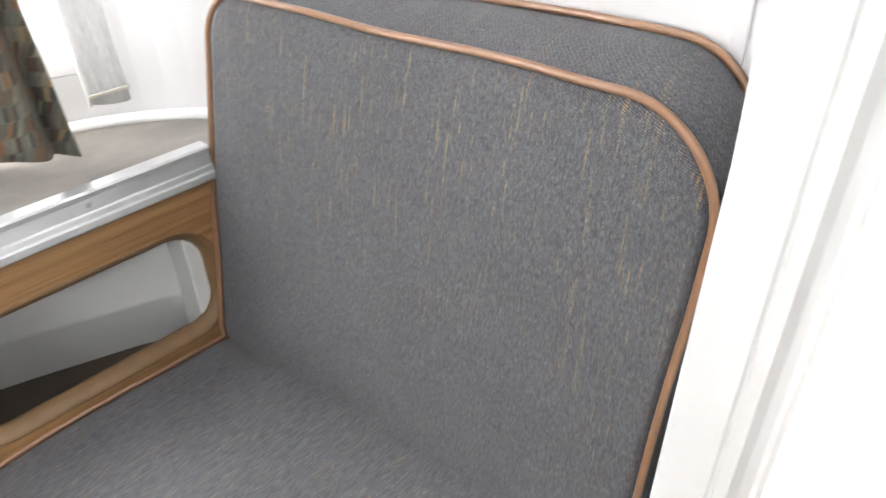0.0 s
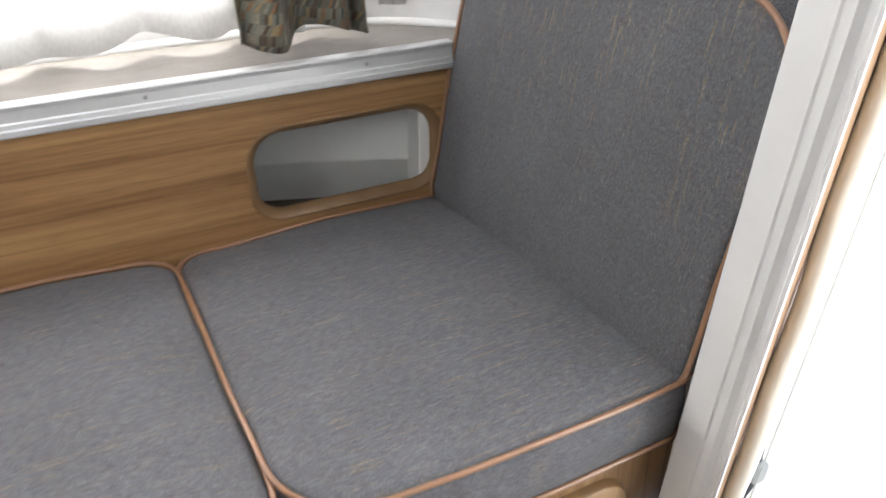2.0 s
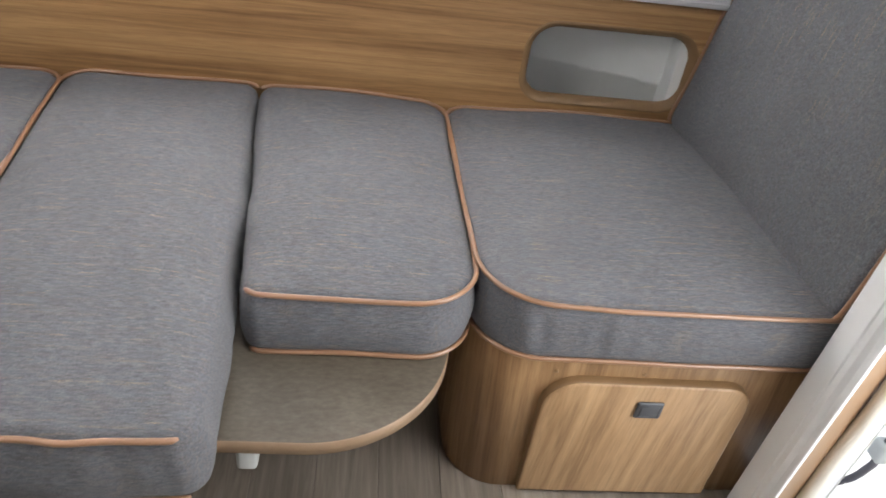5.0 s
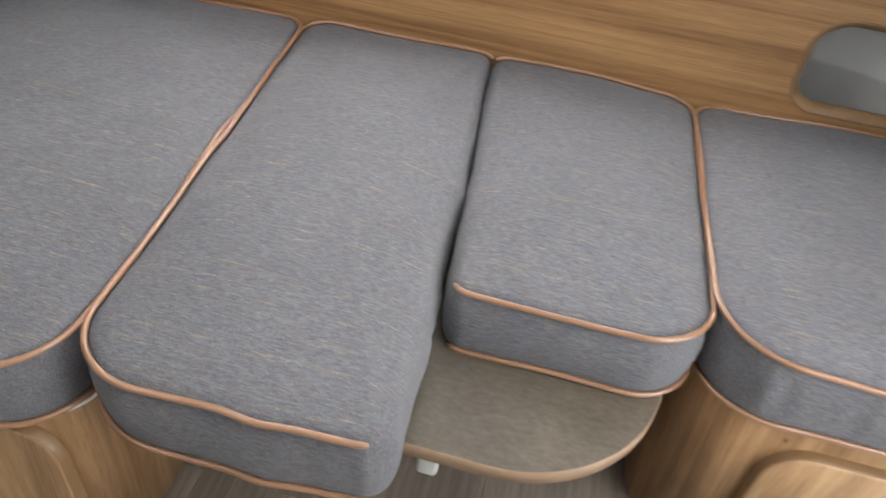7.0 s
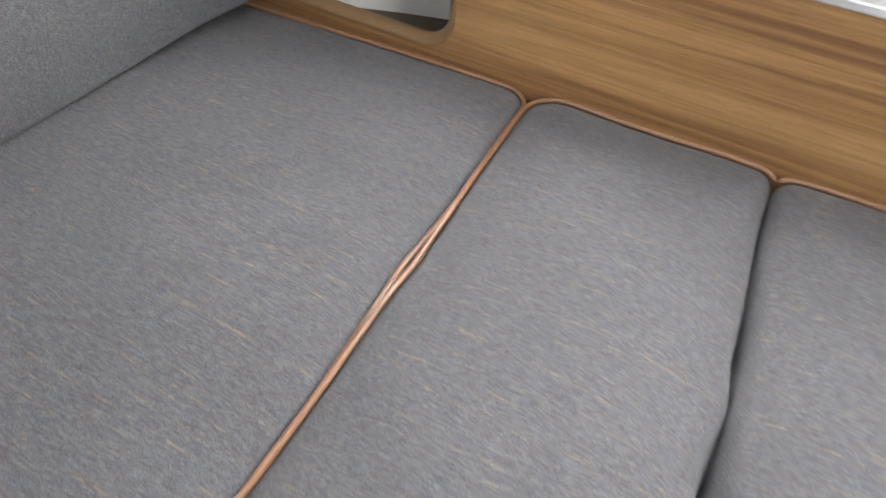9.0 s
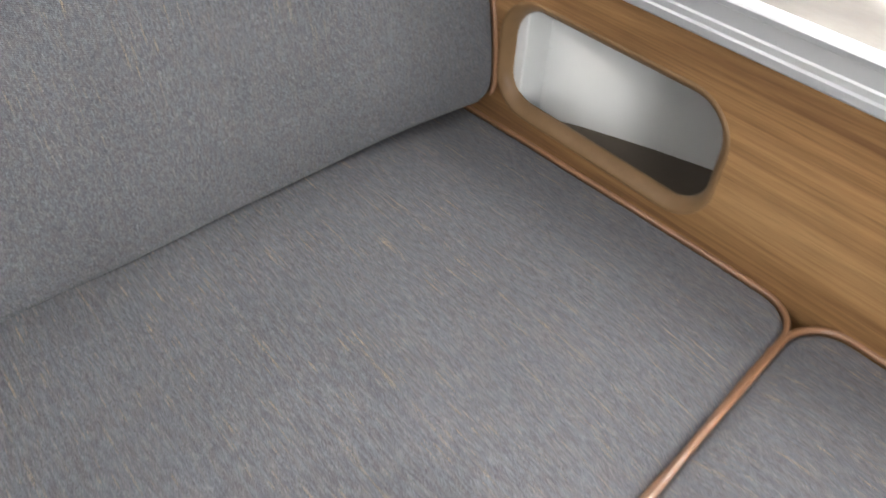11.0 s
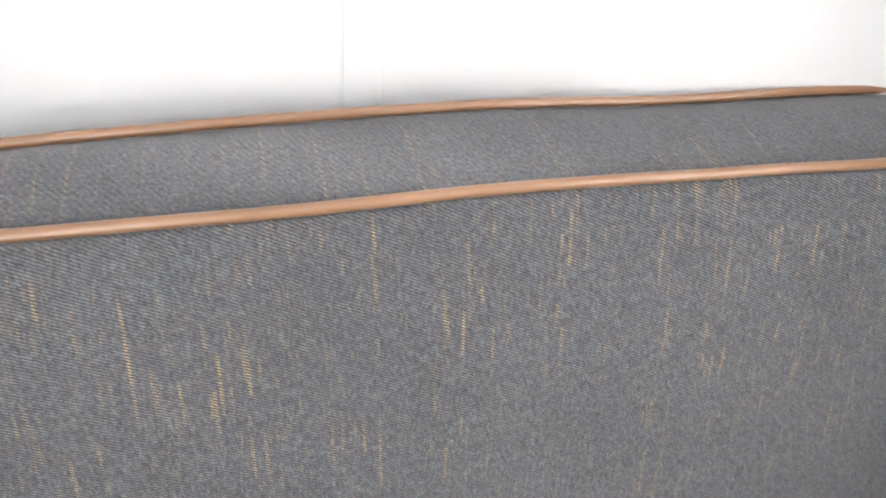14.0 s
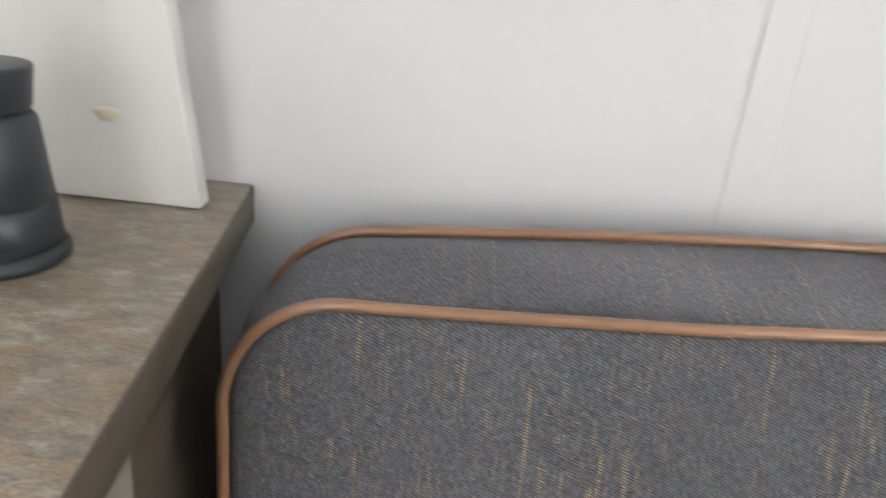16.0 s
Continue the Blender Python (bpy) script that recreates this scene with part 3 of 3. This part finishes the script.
profile = [(0.014, 0.7065), (-0.0125, 0.7065), (-0.0135, 0.7085), (-0.0135, 0.7165), (-0.0105, 0.7185), (-0.0095, 0.7250), (-0.0075, 0.7270), (-0.0065, 0.7430), (-0.0085, 0.7445), (-0.0095, 0.7500), (-0.0065, 0.7525), (0.012, 0.7530), (0.016, 0.7490), (0.016, 0.7065)]
rail = thing("aluminium_rail", "silver aluminium edge rail with small screws along the ledge", "rail", kind="structure")
part("extrusion", loft([[(x, y, z) for y, z in profile] for x in (-0.938, 0.920)], cap0=True, cap1=True), ALU, rail, smooth=False)
for x in (-0.74, -0.24, 0.075, 0.40, 0.757):
    bm = lathe([(0.0005, 0.0018), (0.0022, 0.0015), (0.0034, 0.0006), (0.0036, 0.0)], 14)
    bmesh.ops.transform(bm, matrix=pose(x, -0.0068, 0.735, 90), verts=bm.verts[:])
    part("screw", bm, STEEL, rail)


# ---- benches ----
def bench(name, label, corners, height, door_x, door_y, latch):
    root = thing(name, label, "bench", "benches")
    pts = outline(corners)
    nn = normals(pts)
    g = lambda d, z: [(p[0] - q[0] * d, p[1] - q[1] * d, z) for p, q in zip(pts, nn)]
    part("body", loft([g(0, 0.001), g(0, height - 0.004), g(0.0015, height - 0.001), g(0.004, height)], cap0=True, cap1=True), WOOD_UP, root)
    part("top_edge", tube([(p[0] + q[0] * 0.0004, p[1] + q[1] * 0.0004, height - 0.002) for p, q in zip(pts, nn)], 0.0024, True, 6), CREAM, root, "pale edge strip")
    x0, x1, z1 = door_x
    d = outline([(x0, 0.008, 0.004), (x1, 0.008, 0.004), (x1, z1, 0.05), (x0, z1, 0.06)])
    nd = normals(d)
    h = lambda k, y: [(p[0] - q[0] * k, y, p[1] - q[1] * k) for p, q in zip(d, nd)]
    front = part("door", loft([h(0, door_y), h(0, door_y - 0.013), h(0.002, door_y - 0.0162), h(0.006, door_y - 0.018)], cap0=True, cap1=True), WOOD_DOOR, root, "paler wood-look door with rounded top corners")
    part("edge_band", loft([h(-0.0007, door_y), h(-0.0007, door_y - 0.0125), h(0.0012, door_y - 0.0158)]), WOOD_EDGE, front)
    if latch:
        lx, lz = latch
        part("latch", box(lx - 0.0225, lx + 0.0225, door_y - 0.0235, door_y - 0.017, lz - 0.0185, lz + 0.0185, 0.004, 3), LATCH, front, "dark grey square push latch")
        part("push_button", box(lx - 0.016, lx + 0.016, door_y - 0.0242, door_y - 0.023, lz - 0.0125, lz + 0.0125, 0.002, 2), LATCH, front)
    return root


right_bench = bench("bench", "walnut-look bench base with a rounded corner and a hatch door", [(0.405, -0.618, 0.10), (0.975, -0.618, 0.004), (1.05, -0.002, 0.004), (0.395, -0.002, 0.004)], 0.343, (0.532, 0.884, 0.294), -0.6175, (0.712, 0.240))
for x in (0.547, 0.692):
    bm = lathe([(0.0005, 0.0022), (0.0026, 0.0018), (0.0036, 0.0)], 14)
    bmesh.ops.transform(bm, matrix=pose(x, -0.6178, 0.302, 90), verts=bm.verts[:])
    part("screw", bm, WOOD_EDGE, right_bench, "small brown screw cap")
left_bench = bench("bench", "walnut-look bench base with a rounded corner, longer than the other", [(-1.05, -0.895, 0.004), (-0.305, -0.895, 0.058), (-0.345, -0.002, 0.004), (-1.05, -0.002, 0.004)], 0.343, (-0.86, -0.336, 0.315), -0.8945, None)

# ---- lowered table between the benches ----
table = thing("table", "lowered table with a taupe laminate top and brown edge", "table")
tp = outline([(-0.285, -0.803, 0.05), (0.366, -0.803, 0.205), (0.380, -0.012, 0.01), (-0.315, -0.012, 0.01)])
part("tabletop", slab(tp, 0.318, 0.3405, 0.0012), TABLE_TOP, table)
tn = normals(tp)
g = lambda d, z: [(p[0] + q[0] * d, p[1] + q[1] * d, z) for p, q in zip(tp, tn)]
part("edge_band", loft([g(-0.001, 0.3175), g(0.0012, 0.3185), g(0.0012, 0.3395), g(-0.0006, 0.3406)]), plain("brown_table_edge", (0.30, 0.20, 0.125), 0.45, 0.1, 25), table, "brown edge band")
part("leg", box(0.03, 0.115, -0.790, -0.715, 0.300, 0.3185, 0.003), WHITE_PLASTIC, table, "white bracket under the table")
bm = lathe([(0.017, 0.0), (0.019, 0.004), (0.019, 0.29), (0.024, 0.295), (0.024, 0.318)], 24)
bmesh.ops.transform(bm, matrix=pose(0.0, -0.40, 0.0), verts=bm.verts[:])
part("leg", bm, ALU, table)
bm = box(0.078, 0.106, -0.790, -0.760, 0.262, 0.301, 0.006, 3)
part("foot", bm, WHITE_PLASTIC, table, "white plastic folding foot")

# ---- cushions ----
cushion("seat_cushion", [(0.408, -0.636, 0.115), (0.965, -0.636, 0.03), (1.0, -0.006, 0.03), (0.388, -0.006, 0.05)], 0.345, 0.455, 0.014, FABRIC_SEAT, "grey woven seat cushion with copper piping on a bench", "seat cushions", seed=1.3, creases=((0.50, -0.62, 0.05, 0.0022, 210), (0.60, -0.636, 0.04, 0.003, 190), (0.44, -0.59, 0.03, 0.0018, 240)))
cushion("seat_cushion", [(-1.0, -0.928, 0.03), (-0.309, -0.928, 0.092), (-0.380, -0.006, 0.05), (-1.0, -0.006, 0.03)], 0.345, 0.452, 0.014, FABRIC_SEAT, "long grey woven seat cushion with copper piping on a bench", "seat cushions", seed=2.1, kinks=((-0.335, -0.44, 0.035, -0.002, 0, 0), (-1.0, 0.0, 0.26, 0, 0, -0.014)))
cushion("infill_cushion", [(0.068, -0.642, 0.03), (0.402, -0.642, 0.085), (0.380, -0.006, 0.06), (0.004, -0.006, 0.03)], 0.343, 0.455, 0.016, FABRIC_SEAT, "short grey infill cushion on the lowered table, one end unpiped", "infill cushions", seed=3.7,
        top_keep=lambda x, y: not (x < 0.072 - 0.02 * (y + 0.6) and y > -0.638 and y < -0.022), bottom_keep=lambda x, y: not (x < 0.076 and y > -0.64 and y < -0.022), soft=0.016, kinks=((0.03, -0.42, 0.06, -0.006, 0, 0), (0.20, 0.0, 0.22, 0, 0, 0.007)))
cushion("infill_cushion", [(-0.300, -0.900, 0.10), (0.068, -0.890, 0.032), (0.002, -0.006, 0.03), (-0.374, -0.006, 0.05)], 0.343, 0.454, 0.020, FABRIC_SEAT, "long grey infill cushion lying on the lowered table, one side unpiped", "infill cushions", seed=4.9,
        top_keep=lambda x, y: not (x > 0.046 - 0.068 * (y + 0.89) and y > -0.886 and y < -0.022), bottom_keep=lambda x, y: not (x > 0.034 - 0.068 * (y + 0.89) and y > -0.886 and y < -0.022), soft=0.016, kinks=((-0.332, -0.43, 0.03, 0.003, 0, 0), (-0.07, -0.895, 0.03, 0, -0.005, 0), (-0.18, 0.0, 0.22, 0, 0, 0.010), (0.035, -0.42, 0.05, 0.008, 0, 0)), wrinkle=0.0018, creases=((0.05, -0.86, 0.07, 0.0025, 170), (-0.2, -0.9, 0.06, 0.0018, 150)))


def frame_of(origin, right, up):
    x = Vector(right).normalized()
    y = Vector(up).normalized()
    x = (x - y * x.dot(y)).normalized()
    z = x.cross(y)
    m = Matrix((x, y, z)).transposed().to_4x4()
    m.translation = Vector(origin)
    return m


right_at = frame_of((0.870, -0.006, 0.449), (0.104, -0.994, 0.0), (0.097, -0.008, 0.995))
cushion("backrest_cushion", [(0.0, 0.0, 0.036), (0.629, 0.0, 0.036), (0.646, 0.500, 0.085), (0.0, 0.497, 0.06)], -0.105, 0.0, 0.012, FABRIC_BACK, "upright grey woven backrest cushion with copper piping by the door", "backrest cushions", right_at, seed=5.2, rise=0.055, twist=(0.045, 0.0),
        top_keep=lambda x, y: y > 0.012, bottom_keep=lambda x, y: y > 0.012)
left_at = frame_of((-0.893, -0.870, 0.446), (-0.030, 0.999, 0.034), (-0.078, -0.034, 0.996))
cushion("backrest_cushion", [(0.0, 0.0, 0.036), (0.868, 0.0, 0.036), (0.868, 0.499, 0.06), (0.0, 0.499, 0.075)], -0.105, 0.0, 0.012, FABRIC_BACK, "wide upright grey woven backrest cushion with copper piping", "backrest cushions", left_at, seed=6.4, rise=0.06, arch=(0.020, 0.008), twist=(0.0, 0.008), kinks=((0.872, 0.05, 0.18, 0, 0, 0.020),),
        top_keep=lambda x, y: y > 0.012, bottom_keep=lambda x, y: y > 0.012)


# ---- door frame ----
door = thing("door_frame", "white door frame with a brown edge and cream seal", "door frame", kind="structure")
LEAN_POST = pose(0, -0.664, 0.68) @ pose(0, 0, 0, 2.0)
rows = [(0.985, 0.0), (0.932, 0.0), (0.930, -0.003), (0.930, -0.044), (0.933, -0.046), (0.933, -0.048), (0.930, -0.050), (0.930, -0.060), (0.938, -0.066), (0.938, -0.074), (0.933, -0.079), (0.934, -0.083), (0.938, -0.0825), (0.985, -0.050)]


def upright(name, section, material, label=""):
    bm = loft([[(x, y, z) for x, y in section] for z in (-0.68, 1.25)], cap0=True, cap1=True)
    bmesh.ops.transform(bm, matrix=LEAN_POST, verts=bm.verts[:])
    return part(name, bm, material, door, label, smooth=False)


upright("jamb", rows, WHITE_FRAME)
upright("edge_strip", [(0.9393, -0.0805), (1.045, -0.0255), (1.045, -0.0225), (0.9405, -0.0780)][::-1], BROWN, "brown edge of the door opening")
bm = loft([[(1.031 + 0.0022 * math.sin(9 * z) + 0.015 * math.cos(a), -0.049 + 0.0026 * math.sin(9 * z) + 0.0014 * math.sin(23 * z) + 0.0145 * math.sin(a), z) for a in np.linspace(0, 2 * math.pi, 17)[:-1]] for z in np.linspace(-0.68, 1.2, 60)], cap0=True, cap1=True)
bmesh.ops.transform(bm, matrix=LEAN_POST, verts=bm.verts[:])
part("seal", bm, CREAM, door, "cream rubber seal")
upright("gasket", [(1.046 + 0.0012 * math.cos(a), -0.0655 + 0.0012 * math.sin(a)) for a in np.linspace(0, 2 * math.pi, 9)[:-1]], WHITE_PLASTIC, "thin grey gasket line")

# ---- curtains ----
def cloth(name, label, top, bottom, folds, depth, material, group, seed=0.0, rows=26, cols=90, thick=0.0012):
    """A hanging cloth between two edge lines, given as functions of 0 to 1."""
    bm = bmesh.new()
    uv = bm.loops.layers.uv.new("uv")
    grid, place = [], {}
    for j in range(rows + 1):
        g = j / rows
        row = []
        for i in range(cols + 1):
            f = i / cols
            a, b = Vector(top(f)), Vector(bottom(f))
            p = a.lerp(b, g)
            ph = f * folds * 2 * math.pi + 0.8 * math.sin(5 * f + seed)
            p.y += depth * (0.45 + 0.55 * g) * math.sin(ph) + 0.006 * noise.noise(Vector((f * 9, g * 5, seed)))
            p.x += 0.25 * depth * math.cos(ph * 1.0 + 0.6)
            v = bm.verts.new(p)
            place[v] = (f * folds * depth * 3.4 + f * abs(b.x - a.x) * 0 + f * abs(Vector(bottom(1)).x - Vector(bottom(0)).x), -(a - b).length * g)
            row.append(v)
        grid.append(row)
    for a, b in zip(grid, grid[1:]):
        for i in range(cols):
            f = bm.faces.new((a[i], b[i], b[i + 1], a[i + 1]))
            for l in f.loops:
                l[uv].uv = place[l.vert]
    root = thing(name, label, "curtain", group)
    ob = part("cloth", bm, material, root)
    mod = ob.modifiers.new("thickness", "SOLIDIFY")
    mod.thickness = thick
    return root


def hem_right(f):
    return (0.568 + 0.222 * f, 0.075 - 0.02 * f, 0.768 - 0.012 * math.sin(math.pi * min(1, f * 1.9)) + 0.026 * math.exp(-((f - 0.62) / 0.18) ** 2))


def hem_left(f):
    return (-0.925 + 0.28 * f, 0.055 + 0.012 * f, 0.802 - 0.050 * math.exp(-((f - 0.34) / 0.30) ** 2) - 0.012 * f)


cloth("curtain", "patterned green and orange mosaic curtain hanging over the ledge", lambda f: (0.555 + 0.215 * f, 0.12, 1.5), hem_right, 2.6, 0.026, CURTAIN, "patterned curtains", 0.4)
cloth("curtain", "patterned green and orange mosaic curtain hanging over the ledge", lambda f: (-0.98 + 0.36 * f, 0.12, 1.5), hem_left, 3.0, 0.022, CURTAIN, "patterned curtains", 2.2)
cloth("net_curtain", "white translucent net curtain hanging in waves", lambda f: (-0.74 + 1.44 * f, 0.19, 1.56), lambda f: (-0.74 + 1.44 * f, 0.165, 0.766 + 0.010 * math.sin(17 * f) + 0.006 * math.sin(41 * f)), 9, 0.026, SHEER, "net curtains", 1.1, 12, 220, 0.0006)
cloth("net_curtain", "cream net curtain end gathered into a narrow fold", lambda f: (0.830 + 0.052 * f, 0.15, 1.5), lambda f: (0.838 + 0.048 * f, 0.125, 0.795), 1.0, 0.012, SHEER, "net curtains", 0.0, 24, 24, 0.0008)

hem = thing("net_hem", "cream stitched hem tape on the gathered net curtain", "hem tape")
part("tape", box(0.834, 0.890, 0.108, 0.112, 0.812, 0.817, 0.001), CREAM, hem)

# ---- tablet on the ledge ----
tablet = thing("tablet", "black glossy tablet with a silver edge lying on the ledge", "tablet", at=pose(-0.750, 0.062, 0.7446, 0, 0, 3))
part("case", box(-0.082, 0.082, -0.052, 0.052, 0.0, 0.008, 0.003, 3), SILVER, tablet)
part("screen", box(-0.079, 0.079, -0.049, 0.049, 0.0075, 0.0092, 0.0006, 1), GLOSS_BLACK, tablet)

# ---- kitchen unit ----
unit = thing("kitchen_unit", "kitchen unit with a slate-look worktop beside the bench", "kitchen unit")
top_pts = outline([(-1.093, -2.3, 0.004), (-0.60, -2.3, 0.02), (-0.60, -0.856, 0.02), (-1.093, -0.915, 0.003)])
part("worktop", slab(top_pts, 0.934, 0.9642, 0.0012), STONE_EDGE, unit, "plain taupe edge of the worktop")
part("worktop_surface", slab([(p[0] - q[0] * 0.0012, p[1] - q[1] * 0.0012) for p, q in zip(top_pts, normals(top_pts))], 0.9640, 0.9652, 0.0003), STONE, unit, "mottled slate-look laminate surface")
part("body", box(-1.055, -0.64, -2.28, -0.945, 0.001, 0.934), UNIT_SIDE, unit, smooth=False)
# Dark brown stands for the shade in the gap beside the bench.
part("end_panel", box(-1.05, -0.825, -0.944, -0.930, 0.02, 0.9335), DARK_BOARD_AND_SHADE, unit, "recessed end panel, gap shade painted dark brown", smooth=False)
part("side_panel", box(-0.818, -0.645, -0.9445, -0.889, 0.50, 0.9335, 0.001), UNIT_SIDE, unit, "mottled grey stone-look side panel", smooth=False)

upstand = thing("splash_panel", "white splash panel with a small yellow stain on the worktop", "panel", at=pose(-1.0330, -1.05, 0.9655))
bm = box(-0.009, 0.0105, -0.20, 0.118, 0.0, 0.42, 0.002, 2)
for v in bm.verts:
    v.co.y -= 0.13 * v.co.z
part("board", bm, CREAM_BOARD, upstand)
sp = [(0.009 * math.cos(a) * (1 + 0.25 * math.sin(3 * a)), 0.0065 * math.sin(a) * (1 + 0.2 * math.cos(2 * a))) for a in np.linspace(0, 2 * math.pi, 25)[:-1]]
bm = loft([[(0.0107, 0.056 + u, 0.062 + w) for u, w in sp], [(0.0113, 0.056 + u * 0.7, 0.062 + w * 0.7) for u, w in sp]], cap1=True)
part("stain", bm, STAIN, upstand, "yellow stain")

mill = thing("table_lamp", "dark grey plastic stem with a flared round foot on the worktop", "lamp", at=pose(-0.918, -1.012, 0.9652))
part("foot", lathe([(0.0385, 0.0), (0.0400, 0.0015), (0.0398, 0.006), (0.0375, 0.0085), (0.036, 0.0095)]), BLACK, mill)
part("lower_ring", lathe([(0.0355, 0.009), (0.0368, 0.010), (0.0352, 0.0345), (0.0342, 0.0352)]), BLACK, mill)
part("stem", lathe([(0.0336, 0.0350), (0.0345, 0.0360), (0.0300, 0.0800), (0.0262, 0.0850)]), BLACK, mill)
part("collar", lathe([(0.0258, 0.0845), (0.0272, 0.0855), (0.0284, 0.088), (0.0306, 0.1075), (0.0300, 0.1090), (0.026, 0.1095)]), BLACK, mill)

# ---- outside the door ----
bm = bmesh.new()
bmesh.ops.create_grid(bm, x_segments=40, y_segments=40, size=400)
bmesh.ops.transform(bm, matrix=pose(0, 0, -0.42), verts=bm.verts[:])
ground = tagged(part("ground", bm, PAVING, smooth=False), "pale bright paving outside the door", "ground", kind="structure")

# Added emitting panel that whites out the view through the front window.
glow = Nodes("backdrop_glow")
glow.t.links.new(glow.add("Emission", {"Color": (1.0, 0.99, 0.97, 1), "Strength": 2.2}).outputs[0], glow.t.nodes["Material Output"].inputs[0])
tagged(part("backdrop", box(-9, 9, 7.0, 7.1, -0.42, 7.0), glow.m, smooth=False), "plain glowing backdrop added outside the front window", "backdrop", kind="structure")

stay = thing("door_stay", "curved dark grey strap with a white clip outside the door", "strap")
part("strap", tube([(1.2, -0.618 + 0.012 * math.sin(3 * s), 0.95 - 0.86 * s) for s in np.linspace(0, 1, 24)] + [(1.2, -0.612 + 0.05 * s, 0.08 - 0.125 * s ** 0.6) for s in np.linspace(0.1, 1.0, 9)], 0.007), STRAP, stay)
part("clip", box(1.185, 1.215, -0.632, -0.596, 0.105, 0.15, 0.008, 3), WHITE_PLASTIC, stay, "white plastic clip")
part("bracket", box(1.10, 1.2, -0.635, -0.605, 0.93, 0.955, 0.004), WHITE_PLASTIC, stay, "white wall bracket")

# ---- floor planks ----
plank_meshes = {}
for i in range(18):
    runs = [(-2.61, 0.47), (-2.14, 0.94), (-1.20, 0.94), (-0.26, 0.47)] if i % 2 else [(-2.61, 0.94), (-1.67, 0.94), (-0.73, 0.94)]
    for y0, length in runs:
        if length not in plank_meshes:
            me = bpy.data.meshes.new("plank")
            bm = box(-0.0557, 0.0557, 0.0, length - 0.0005, 0.0, 0.004, 0.0008, 1)
            bm.to_mesh(me)
            bm.free()
            me.materials.append(PLANK)
            plank_meshes[length] = me
        ob = new("plank", plank_meshes[length])
        ob.parent = floor
        ob.matrix_basis = pose(-1.06 + i * 0.112 + 0.056, y0, -0.004)
